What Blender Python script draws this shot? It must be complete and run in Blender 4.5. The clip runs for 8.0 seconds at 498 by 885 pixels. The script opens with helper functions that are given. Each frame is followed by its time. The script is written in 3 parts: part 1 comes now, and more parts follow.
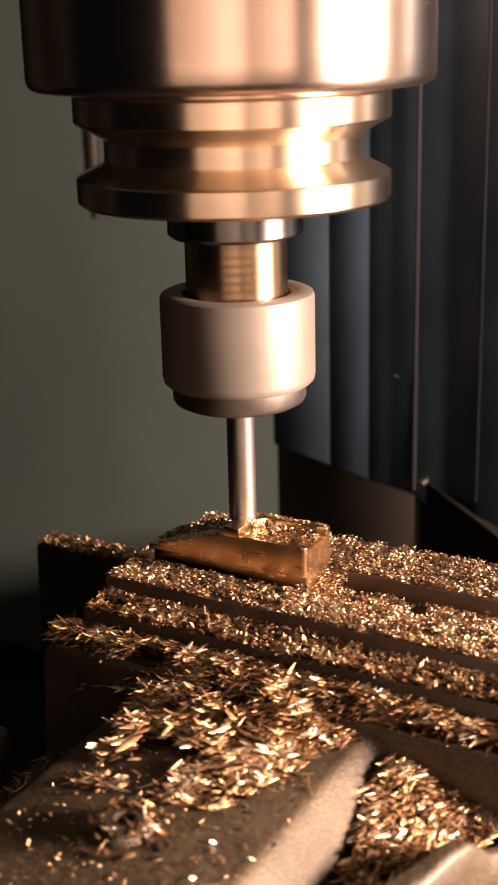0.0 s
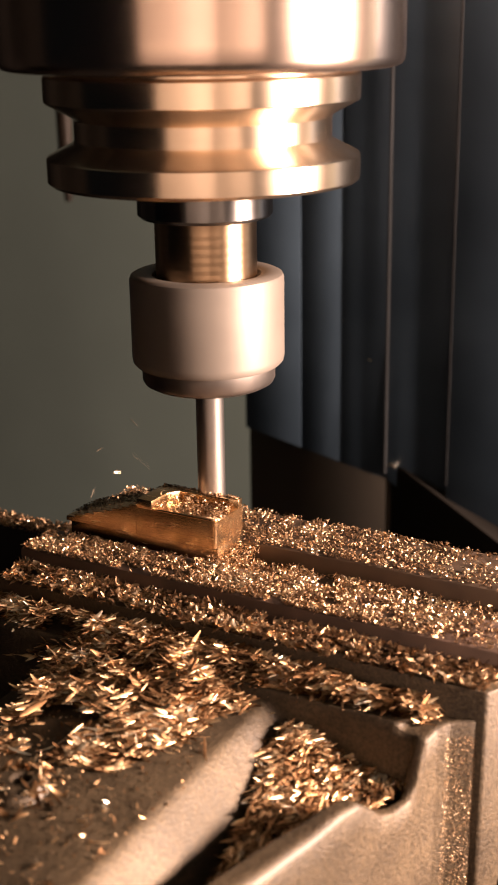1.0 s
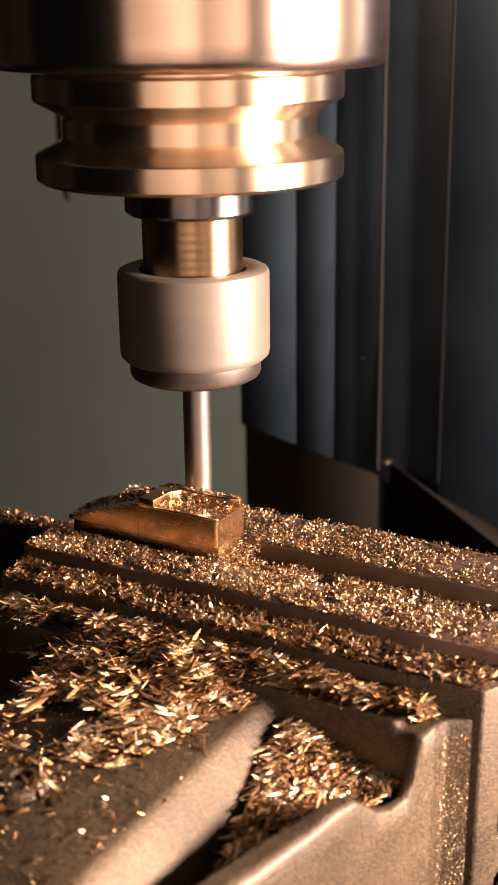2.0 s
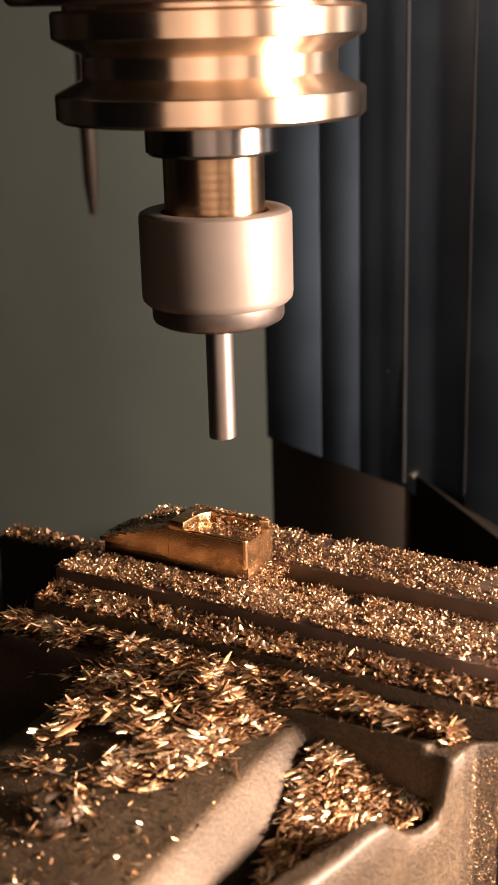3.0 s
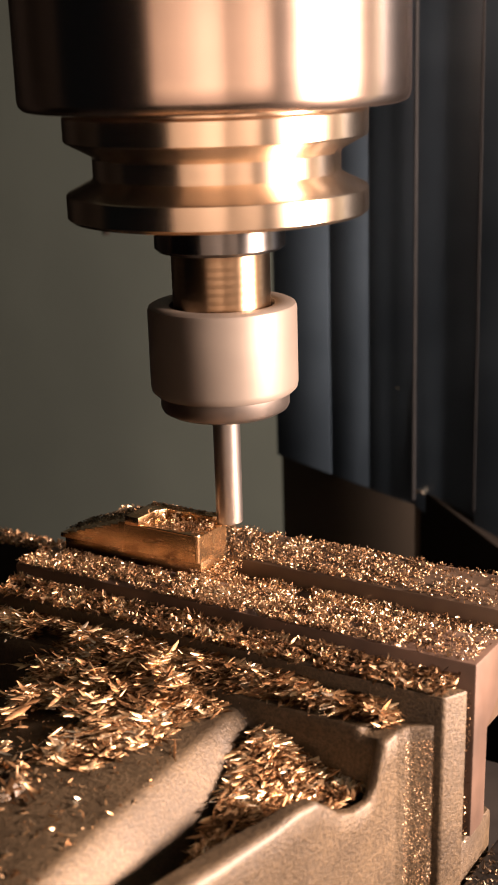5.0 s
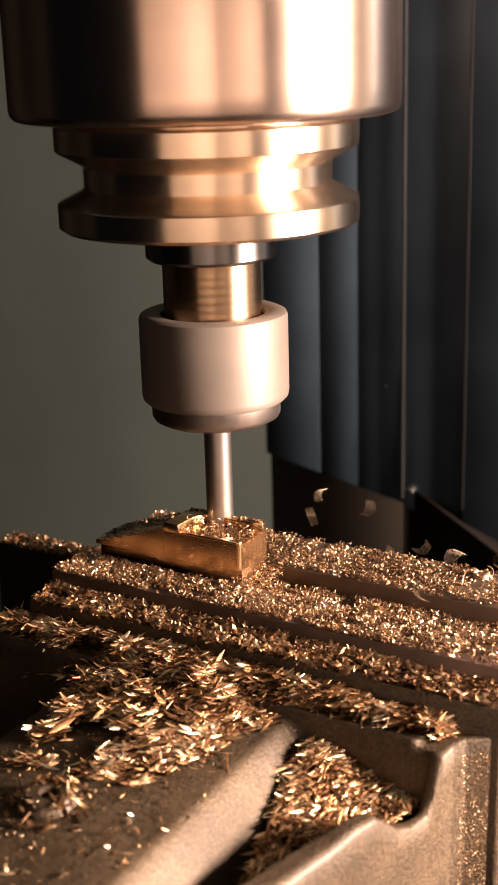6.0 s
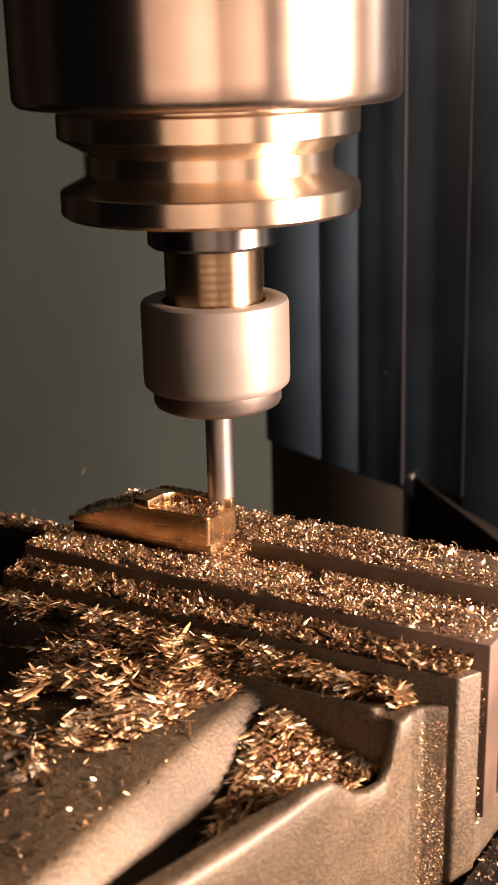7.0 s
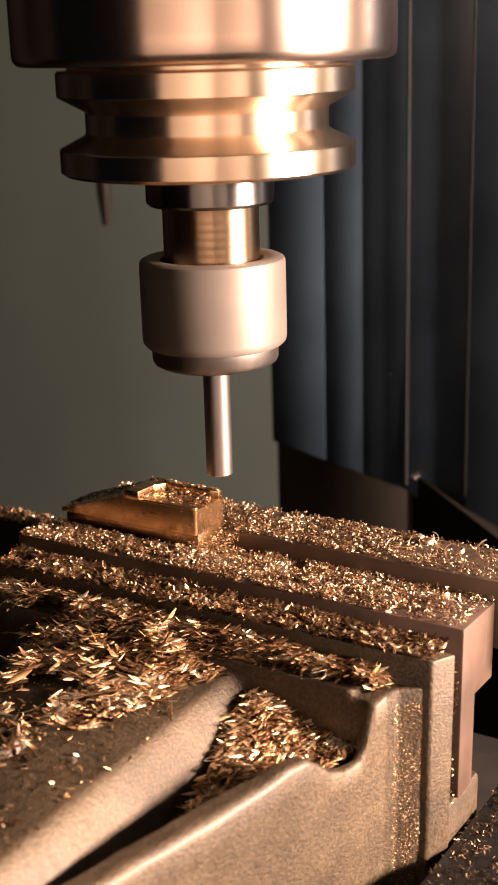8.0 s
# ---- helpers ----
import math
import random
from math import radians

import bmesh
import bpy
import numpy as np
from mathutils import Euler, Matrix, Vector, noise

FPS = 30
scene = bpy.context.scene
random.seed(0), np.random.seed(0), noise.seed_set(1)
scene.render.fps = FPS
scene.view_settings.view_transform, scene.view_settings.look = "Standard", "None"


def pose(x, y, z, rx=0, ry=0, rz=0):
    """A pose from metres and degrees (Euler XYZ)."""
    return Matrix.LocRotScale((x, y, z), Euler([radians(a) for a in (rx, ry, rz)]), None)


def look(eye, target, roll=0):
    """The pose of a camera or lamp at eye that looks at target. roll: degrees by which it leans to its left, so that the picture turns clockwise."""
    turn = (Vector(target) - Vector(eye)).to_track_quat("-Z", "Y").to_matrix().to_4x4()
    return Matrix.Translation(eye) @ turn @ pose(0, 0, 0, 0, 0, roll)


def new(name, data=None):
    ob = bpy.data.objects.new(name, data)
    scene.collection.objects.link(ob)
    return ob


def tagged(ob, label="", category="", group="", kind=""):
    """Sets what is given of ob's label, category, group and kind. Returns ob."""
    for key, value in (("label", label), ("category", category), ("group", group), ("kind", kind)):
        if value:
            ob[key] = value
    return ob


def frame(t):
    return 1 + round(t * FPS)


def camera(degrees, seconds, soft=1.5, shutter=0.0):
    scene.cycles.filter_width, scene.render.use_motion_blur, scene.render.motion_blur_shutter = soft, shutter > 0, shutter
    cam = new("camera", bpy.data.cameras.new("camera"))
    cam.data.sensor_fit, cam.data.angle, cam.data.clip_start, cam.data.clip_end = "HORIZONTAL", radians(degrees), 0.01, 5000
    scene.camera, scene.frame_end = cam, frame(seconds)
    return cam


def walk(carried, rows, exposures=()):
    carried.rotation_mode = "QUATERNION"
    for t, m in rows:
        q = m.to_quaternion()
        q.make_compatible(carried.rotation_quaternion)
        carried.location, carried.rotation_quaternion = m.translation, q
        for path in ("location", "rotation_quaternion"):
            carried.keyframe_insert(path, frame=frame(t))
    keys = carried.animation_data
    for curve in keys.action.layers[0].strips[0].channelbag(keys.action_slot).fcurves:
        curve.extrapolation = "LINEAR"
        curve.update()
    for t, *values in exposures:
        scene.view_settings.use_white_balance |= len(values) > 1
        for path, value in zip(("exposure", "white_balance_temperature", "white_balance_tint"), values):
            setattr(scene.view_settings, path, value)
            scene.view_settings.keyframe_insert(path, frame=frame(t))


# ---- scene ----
cam = camera(21.435, 8.0, soft=1.6, shutter=0.5)
CAM_ROWS = [  # seconds, eye over the jaw in mm, heading, tilt, roll in degrees
    (0.0, 135.58, -231.86, 113.39, -29.953, 17.940, -1.439),
    (0.5, 134.34, -233.46, 111.55, -29.112, 18.163, -0.954),
    (1.0, 137.85, -232.71, 111.08, -28.883, 18.384, -0.829),
    (2.5, 145.02, -235.28, 114.33, -29.623, 18.487, -0.919),
    (3.0, 144.85, -235.13, 117.28, -30.452, 18.406, -1.637),
    (3.5, 144.29, -241.55, 113.96, -30.949, 17.633, -1.647),
    (4.0, 144.84, -237.55, 113.43, -31.353, 17.148, -1.804),
    (5.5, 149.81, -235.49, 112.90, -31.144, 17.073, -1.798),
    (6.0, 148.31, -236.31, 113.24, -30.689, 17.183, -1.648),
    (6.5, 148.69, -237.02, 110.95, -30.392, 17.537, -1.486),
    (7.0, 148.76, -238.18, 111.04, -30.635, 17.456, -1.536),
    (7.5, 149.96, -241.32, 111.02, -30.874, 17.192, -1.437),
    (8.0, 156.03, -241.75, 109.76, -31.462, 17.032, -1.646),
]
TABLE_ROWS = [  # seconds, x and y of the machine table in mm
    (0.0, 20.40, -10.44),
    (0.5, 14.82, -15.66),
    (1.0, 8.33, -13.29),
    (1.2, 11.81, -13.59),
    (2.3, 13.23, -14.60),
    (2.5, 14.43, -14.93),
    (3.0, 13.07, -13.88),
    (3.5, 2.74, -19.10),
    (4.0, -2.83, -17.91),
    (5.5, 3.41, -10.93),
    (6.0, 11.74, -11.80),
    (6.5, 10.58, -10.86),
    (7.0, 3.64, -12.03),
    (7.5, -0.38, -7.81),
    (8.0, 0.18, -11.42),
]
SPINDLE_ROWS = [  # seconds, height of the cutter tip in mm
    (0.0, 9.50),
    (0.5, 9.08),
    (1.0, 8.66),
    (1.2, 8.83),
    (2.3, 9.46),
    (2.5, 9.52),
    (2.6, 12.00),
    (2.7, 16.63),
    (2.8, 20.46),
    (2.9, 24.80),
    (3.0, 26.95),
    (3.1, 27.88),
    (3.3, 27.19),
    (3.5, 25.34),
    (3.7, 25.19),
    (3.8, 23.43),
    (3.9, 20.08),
    (4.0, 15.71),
    (4.2, 15.45),
    (5.3, 7.16),
    (5.5, 6.93),
    (6.0, 6.84),
    (6.5, 6.31),
    (7.0, 5.75),
    (7.5, 4.96),
    (7.6, 6.09),
    (7.7, 9.45),
    (7.8, 12.42),
    (7.9, 14.19),
    (8.0, 14.44),
]

# ---- everything below is laid out in millimetres; the machine's spindle axis is x = y = 0, the jaw top is z = 0 ----
MM = 0.001


def mm(x, y, z):
    return Vector((x * MM, y * MM, z * MM))


def cam_pose(x, y, z, heading, tilt, roll):
    h, e, r = radians(heading), radians(tilt), radians(roll)
    fw = Vector((math.sin(h) * math.cos(e), math.cos(h) * math.cos(e), -math.sin(e)))
    rt = Vector((math.cos(h), -math.sin(h), 0))
    up = rt.cross(fw)
    rt, up = math.cos(r) * rt + math.sin(r) * up, -math.sin(r) * rt + math.cos(r) * up
    m = Matrix((rt, up, -fw)).transposed().to_4x4()
    return Matrix.Translation(mm(x, y, z)) @ m


cam.data.dof.use_dof = True
cam.data.dof.focus_distance = 0.285
cam.data.dof.aperture_fstop = 38.0
walk(cam, [(r[0], cam_pose(*r[1:])) for r in CAM_ROWS], exposures=[(0.0, 0.0), (8.0, 0.0)])


# ---- light ----
world = bpy.data.worlds.new("workshop")
scene.world = world
world.use_nodes = True
world.node_tree.nodes["Background"].inputs["Color"].default_value = (0.75, 0.85, 1.0, 1)
world.node_tree.nodes["Background"].inputs["Strength"].default_value = 0.003

work_light = new("work_light", bpy.data.lights.new("work_light", "AREA"))
work_light.data.shape = "ELLIPSE"
work_light.data.size = 0.26
work_light.data.size_y = 0.11
work_light.data.energy = 41.5
work_light.data.color = (1.0, 0.705, 0.565)
work_light.matrix_world = look((0.62, 0.085, 0.155), (0.0, 0.0, 0.02))


# ---- materials ----
def material(name):
    m = bpy.data.materials.new(name)
    m.use_nodes = True
    nt = m.node_tree
    return m, nt, nt.nodes["Principled BSDF"]


def link(nt, a, b):
    nt.links.new(a, b)


def noise_node(nt, scale, detail=4.0, rough=0.55, stretch=None):
    tc = nt.nodes.new("ShaderNodeTexCoord")
    n = nt.nodes.new("ShaderNodeTexNoise")
    n.inputs["Scale"].default_value = scale
    n.inputs["Detail"].default_value = detail
    n.inputs["Roughness"].default_value = rough
    src = tc.outputs["Object"]
    if stretch:
        mp = nt.nodes.new("ShaderNodeMapping")
        mp.inputs["Scale"].default_value = stretch
        link(nt, src, mp.inputs["Vector"])
        src = mp.outputs["Vector"]
    link(nt, src, n.inputs["Vector"])
    return n


def ramp(nt, source, stops):
    r = nt.nodes.new("ShaderNodeValToRGB")
    els = r.color_ramp.elements
    while len(els) < len(stops):
        els.new(0.5)
    for e, (p, c) in zip(els, stops):
        e.position, e.color = p, (*c, 1)
    link(nt, source, r.inputs["Fac"])
    return r


def spread(nt, source, lo, hi):
    r = nt.nodes.new("ShaderNodeMapRange")
    r.inputs["To Min"].default_value, r.inputs["To Max"].default_value = lo, hi
    link(nt, source, r.inputs["Value"])
    return r.outputs["Result"]


def bump(nt, bsdf, source, strength, distance):
    b = nt.nodes.new("ShaderNodeBump")
    b.inputs["Strength"].default_value = strength
    b.inputs["Distance"].default_value = distance
    link(nt, source, b.inputs["Height"])
    link(nt, b.outputs["Normal"], bsdf.inputs["Normal"])
    return b


def metal(name, light, dark, rough=(0.25, 0.4), scale=300.0, metallic=1.0, relief=0.1, distance=0.0001, stretch=None, turned=0.0, shine=0.5):
    m, nt, b = material(name)
    b.inputs["Specular IOR Level"].default_value = shine
    big = noise_node(nt, scale * 0.12, 3.0)
    fine = noise_node(nt, scale, 5.0, 0.6, stretch)
    c = ramp(nt, big.outputs["Fac"], [(0.3, dark), (0.7, light)])
    link(nt, c.outputs["Color"], b.inputs["Base Color"])
    b.inputs["Metallic"].default_value = metallic
    link(nt, spread(nt, fine.outputs["Fac"], *rough), b.inputs["Roughness"])
    if relief:
        bump(nt, b, fine.outputs["Fac"], relief, distance)
    if turned:
        # lathe marks run round the axis, so that highlights spread along it
        tangent = nt.nodes.new("ShaderNodeTangent")
        tangent.direction_type, tangent.axis = "RADIAL", "Z"
        b.inputs["Anisotropic"].default_value = turned
        b.inputs["Anisotropic Rotation"].default_value = 0.25
        link(nt, tangent.outputs["Tangent"], b.inputs["Tangent"])
    return m


def make_cast(name, light, dark):
    """Rough sand-cast iron, painted over or bare, with a grainy skin."""
    m, nt, b = material(name)
    big = noise_node(nt, 45.0, 4.0)
    fine = noise_node(nt, 1500.0, 4.0, 0.7)
    c = ramp(nt, big.outputs["Fac"], [(0.3, dark), (0.72, light)])
    grain = ramp(nt, fine.outputs["Fac"], [(0.36, (0.52, 0.52, 0.52)), (0.64, (1.4, 1.4, 1.4))])
    mix = nt.nodes.new("ShaderNodeMix")
    mix.data_type, mix.blend_type = "RGBA", "MULTIPLY"
    mix.inputs[0].default_value = 1.0
    link(nt, c.outputs["Color"], mix.inputs[6])
    link(nt, grain.outputs["Color"], mix.inputs[7])
    link(nt, mix.outputs[2], b.inputs["Base Color"])
    b.inputs["Metallic"].default_value = 0.35
    link(nt, spread(nt, fine.outputs["Fac"], 0.38, 0.62), b.inputs["Roughness"])
    # a thin film of cutting oil
    b.inputs["Coat Weight"].default_value = 0.15
    b.inputs["Coat Roughness"].default_value = 0.36
    bump(nt, b, fine.outputs["Fac"], 0.65, 0.0004)
    return m


STOPS = [(0.0, (0.03, 0.015, 0.007)), (0.35, (0.22, 0.12, 0.058)), (0.65, (0.60, 0.39, 0.21)), (0.9, (0.90, 0.70, 0.46)), (1.0, (0.98, 0.89, 0.73))]


def make_chip_brass(name, single=False, stops=STOPS, rough=(0.60, 0.40)):
    m, nt, b = material(name)
    g = nt.nodes.new("ShaderNodeObjectInfo" if single else "ShaderNodeNewGeometry")
    luck = g.outputs["Random" if single else "Random Per Island"]
    if not single:
        # neighbouring chips come from the same cut, so they share their tarnish
        patch = noise_node(nt, 130.0, 2.0)
        both = nt.nodes.new("ShaderNodeMath")
        both.operation = "ADD"
        link(nt, spread(nt, luck, -0.32, 0.38), both.inputs[0])
        link(nt, spread(nt, patch.outputs["Fac"], -0.35, 1.32), both.inputs[1])
        luck = both.outputs["Value"]
    c = ramp(nt, luck, stops)
    link(nt, c.outputs["Color"], b.inputs["Base Color"])
    b.inputs["Metallic"].default_value = 1.0
    link(nt, spread(nt, luck, *rough), b.inputs["Roughness"])
    return m


CHIP = make_chip_brass("brass_chips")
FINE = make_chip_brass("fine_brass_chips", False, [(0.0, (0.08, 0.045, 0.025)), (0.45, (0.36, 0.23, 0.13)), (0.8, (0.74, 0.53, 0.33)), (1.0, (0.95, 0.82, 0.62))], (0.60, 0.38))
DULL = make_chip_brass("dull_brass_chips", False, [(0.0, (0.02, 0.014, 0.009)), (0.5, (0.08, 0.055, 0.035)), (0.9, (0.30, 0.21, 0.13)), (1.0, (0.85, 0.70, 0.5))], (0.65, 0.45))
ONE_CHIP = make_chip_brass("single_brass_chip", True)
BRASS = metal("milled_brass", (0.62, 0.42, 0.235), (0.50, 0.33, 0.175), (0.2, 0.32), 700.0, metallic=1.0, relief=0.12, stretch=(0.15, 1.0, 1.0))
CAST = make_cast("cast_iron", (0.094, 0.067, 0.038), (0.032, 0.022, 0.012))
JAW = metal("ground_jaw_steel", (0.105, 0.070, 0.047), (0.046, 0.031, 0.021), (0.42, 0.6), 400.0, metallic=0.4, relief=0.2)
BLACK_JAW = metal("oily_jaw_steel", (0.095, 0.058, 0.041), (0.042, 0.026, 0.018), (0.5, 0.68), 400.0, metallic=0.2, relief=0.2)
# for surfaces out of view: black, to keep reflections and bounce light down
UNSEEN_BLACK = metal("unseen_black_sheet", (0.007, 0.0065, 0.006), (0.003, 0.003, 0.003), (0.8, 0.95), 40.0, metallic=0.0, shine=0.08)
DARK_STEEL = metal("dark_oiled_steel", (0.024, 0.020, 0.017), (0.010, 0.009, 0.008), (0.5, 0.7), 200.0, metallic=0.5)
HOLDER = metal("holder_steel", (0.84, 0.68, 0.52), (0.77, 0.62, 0.47), (0.22, 0.26), 500.0, relief=0.0, stretch=(0.05, 0.05, 1.0), turned=0.65)
NOSE = metal("spindle_nose_steel", (0.82, 0.65, 0.54), (0.76, 0.60, 0.50), (0.22, 0.26), 400.0, relief=0.0, stretch=(0.05, 0.05, 1.0), turned=0.65)
NUT = metal("nut_satin_steel", (0.175, 0.153, 0.132), (0.150, 0.131, 0.113), (0.55, 0.61), 600.0, metallic=0.5, relief=0.03, stretch=(0.05, 0.05, 1.0), turned=0.5)
THREAD = metal("thread_steel", (0.60, 0.43, 0.28), (0.50, 0.35, 0.22), (0.28, 0.34), 500.0, turned=0.8)
CARBIDE = metal("carbide", (0.66, 0.62, 0.59), (0.52, 0.49, 0.46), (0.26, 0.36), 500.0, stretch=(1.0, 1.0, 0.1))
# pale tone of the added panels that the spindle steel mirrors
REFLECTOR_PAINT = metal("pale_reflector_paint", (0.43, 0.39, 0.35), (0.38, 0.345, 0.31), (0.4, 0.55), 30.0, metallic=0.0, relief=0.1)
WALL_PAINT = metal("grey_green_paint", (0.080, 0.102, 0.092), (0.056, 0.072, 0.066), (0.5, 0.65), 40.0, metallic=0.0, relief=0.1)
COVER = metal("dark_cover_sheet", (0.080, 0.120, 0.165), (0.028, 0.045, 0.066), (0.34, 0.5), 120.0, metallic=0.4, relief=0.1, stretch=(1.0, 1.0, 0.03))
SLAB = metal("oily_table_steel", (0.085, 0.072, 0.058), (0.035, 0.03, 0.025), (0.4, 0.6), 60.0, metallic=0.5)
OIL_BROWN = metal("oiled_rod", (0.032, 0.022, 0.015), (0.016, 0.011, 0.008), (0.4, 0.5), 100.0, metallic=0.2)


# ---- mesh helpers ----
def link_mesh(name, bm, mat, parent=None, smooth=True, angle=35):
    me = bpy.data.meshes.new(name)
    bm.to_mesh(me)
    bm.free()
    me.materials.append(mat)
    if smooth:
        me.shade_smooth()
        me.set_sharp_from_angle(angle=radians(angle))
    ob = new(name, me)
    if parent:
        ob.parent = parent
    return ob


def part(name, bm, mat, parent, label="", smooth=True):
    ob = link_mesh(name, bm, mat, parent, smooth)
    if label:
        tagged(ob, label)
    return ob


def box(x0, x1, y0, y1, z0, z1, bevel=0.4, segments=2, bm=None):
    own = bmesh.new()
    bmesh.ops.create_cube(own, size=1.0)
    for v in own.verts:
        v.co = mm(x0 if v.co.x < 0 else x1, y0 if v.co.y < 0 else y1, z0 if v.co.z < 0 else z1)
    if bevel:
        bmesh.ops.bevel(own, geom=own.edges[:], offset=bevel * MM, segments=segments, affect="EDGES", profile=0.5)
    return own


def prism(points, axis_from, axis_to, along="z", bevel=0.4):
    """A prism over an outline in the plane across the axis."""
    bm = bmesh.new()
    put = {"z": lambda a, b, h: mm(a, b, h), "x": lambda a, b, h: mm(h, a, b), "y": lambda a, b, h: mm(a, h, b)}[along]
    lo = [bm.verts.new(put(a, b, axis_from)) for a, b in points]
    hi = [bm.verts.new(put(a, b, axis_to)) for a, b in points]
    n = len(points)
    bm.faces.new(lo[::-1])
    bm.faces.new(hi)
    for i in range(n):
        bm.faces.new((lo[i], lo[(i + 1) % n], hi[(i + 1) % n], hi[i]))
    bmesh.ops.recalc_face_normals(bm, faces=bm.faces[:])
    if bevel:
        bmesh.ops.bevel(bm, geom=bm.edges[:], offset=bevel * MM, segments=2, affect="EDGES", profile=0.5)
    return bm


def lathe(profile, sides=96, x=0.0, y=0.0):
    """A turned body from (radius, height) pairs; closed with caps where the radius is 0."""
    bm = bmesh.new()
    rings = []
    for r, z in profile:
        if r <= 0:
            rings.append([bm.verts.new(mm(x, y, z))])
        else:
            rings.append([bm.verts.new(mm(x + r * math.cos(2 * math.pi * i / sides), y + r * math.sin(2 * math.pi * i / sides), z)) for i in range(sides)])
    for a, b in zip(rings, rings[1:]):
        for i in range(sides):
            j = (i + 1) % sides
            q = [a[i % len(a)], a[j % len(a)], b[j % len(b)], b[i % len(b)]]
            q = list(dict.fromkeys(q))
            if len(q) > 2:
                bm.faces.new(q)
    bmesh.ops.recalc_face_normals(bm, faces=bm.faces[:])
    return bm


def thing(name, label, category, group=""):
    return tagged(new(name), label, category, group)


RIDERS = []   # what stands on the moving table


def rides(ob):
    RIDERS.append(ob)
    return ob


# ---- the machine's interior ----
def enclosure():
    w = link_mesh("wall_back", box(-492, 700, 452, 472, -330, 700, 0), WALL_PAINT)
    tagged(w, "grey-green painted sheet metal back wall of the machine", "wall", kind="structure")
    # added out of view: the back wall goes on in black for dark reflections
    w = link_mesh("wall_back", box(-900, -492.5, 456, 472, -330, 700, 0), UNSEEN_BLACK)
    tagged(w, "unseen black sheet added beside the painted back wall to darken reflections", "wall", kind="structure")
    # unseen side wall, black so the spindle's left side mirrors darkness
    w = link_mesh("wall_side", box(-900, -880, -480, 452, -330, 700, 0), UNSEEN_BLACK)
    tagged(w, "unseen side wall, blacked out to darken the spindle's reflections", "wall", kind="structure")
    w = link_mesh("wall_far", box(900, 920, -480, 452, -330, 700, 0), WALL_PAINT)
    tagged(w, "grey-green painted sheet metal wall beside the work light", "wall", kind="structure")
    # unseen reflector, added for the tan band on the turned steel
    w = link_mesh("door_1", box(-5, 380, -480, -462, 10, 150, 4), REFLECTOR_PAINT)
    tagged(w, "unseen pale reflector panel in front, mirrored in the spindle", "door", kind="structure")
    # second added reflector, angled to carry the tan band on to the highlight
    w = link_mesh("door_2", prism([(381, -462), (642, -320), (634, -305), (373, -447)], 10, 150, "z", 3), REFLECTOR_PAINT)
    tagged(w, "unseen pale reflector panel angled at the side, mirrored in the spindle", "door", kind="structure")
    # unseen walls round the reflectors, dark to hold back fill on the vise
    w = link_mesh("wall_front", box(-5, 900, -480, -462, -330, 9, 2), DARK_STEEL)
    tagged(w, "unseen dark wall below the reflector panel", "wall", kind="structure")
    w = link_mesh("wall_front", box(-5, 900, -480, -462, 151, 700, 2), DARK_STEEL)
    tagged(w, "unseen dark wall above the reflector panel", "wall", kind="structure")
    w = link_mesh("wall_front", box(382, 900, -480, -464, 10, 150, 2), DARK_STEEL)
    tagged(w, "unseen dark wall behind the angled reflector panel", "wall", kind="structure")
    # unseen floor, black so that it throws no light back up
    w = link_mesh("floor", box(-900, 900, -480, 452, -350, -330, 0), UNSEEN_BLACK)
    tagged(w, "unseen floor of the chip tray, blacked out to cut bounce light", "floor", kind="structure")
    w = link_mesh("ceiling", box(-900, 900, -480, 452, 700, 720, 0), WALL_PAINT)
    tagged(w, "painted sheet metal roof of the machine", "ceiling", kind="structure")


enclosure()


def column_cover():
    """The dark folded sheet cover behind the spindle, with upright folds and a lower edge that falls to the right."""
    c = thing("column_cover", "dark blue-black folded sheet metal column cover behind the spindle", "machine cover")
    d = Vector((129, -3)).normalized()
    n = Vector((-d.y, d.x))
    start = Vector((-88.5, 175))
    for k, (a, b) in enumerate([(0, 23.5), (23.5, 39.5), (39.5, 57.8), (57.8, 81), (81, 140), (140, 270)]):
        lean = (0.12, 0.05, -0.2, -1.2, -3.5, -6.0)[k]
        p0, p1 = start + d * a + n * lean, start + d * (b - 0.06) - n * lean
        q1, q0 = p1 + n * 12, p0 + n * 12
        bm = prism([tuple(p0), tuple(p1), tuple(q1), tuple(q0)], -38, 420, "z", (0.5, 0.5, 0.5, 0.8, 0.8, 0.8)[k])
        for v in bm.verts:
            if v.co.z < 0:
                v.co.z -= 0.19 * (v.co.x + 0.088) + 0.5 * max(0.0, v.co.x + 0.030)
        part("cover_panel", bm, COVER, c)
    for a, proud, tint in ((57.5, 2.0, LIP), (81.1, 3.0, LIP)):
        p = start + d * a - n * proud
        part("fold_lip", box(p.x - 0.5, p.x + 0.5, p.y - 0.5, p.y + 2.0, -46, 420, 0.2), tint, c, "worn edge of the fold")
    return c


LIP = metal("worn_edge", (0.016, 0.018, 0.020), (0.007, 0.008, 0.009), (0.5, 0.7), 90.0, metallic=0.2, stretch=(1.0, 1.0, 0.1))
column_cover()


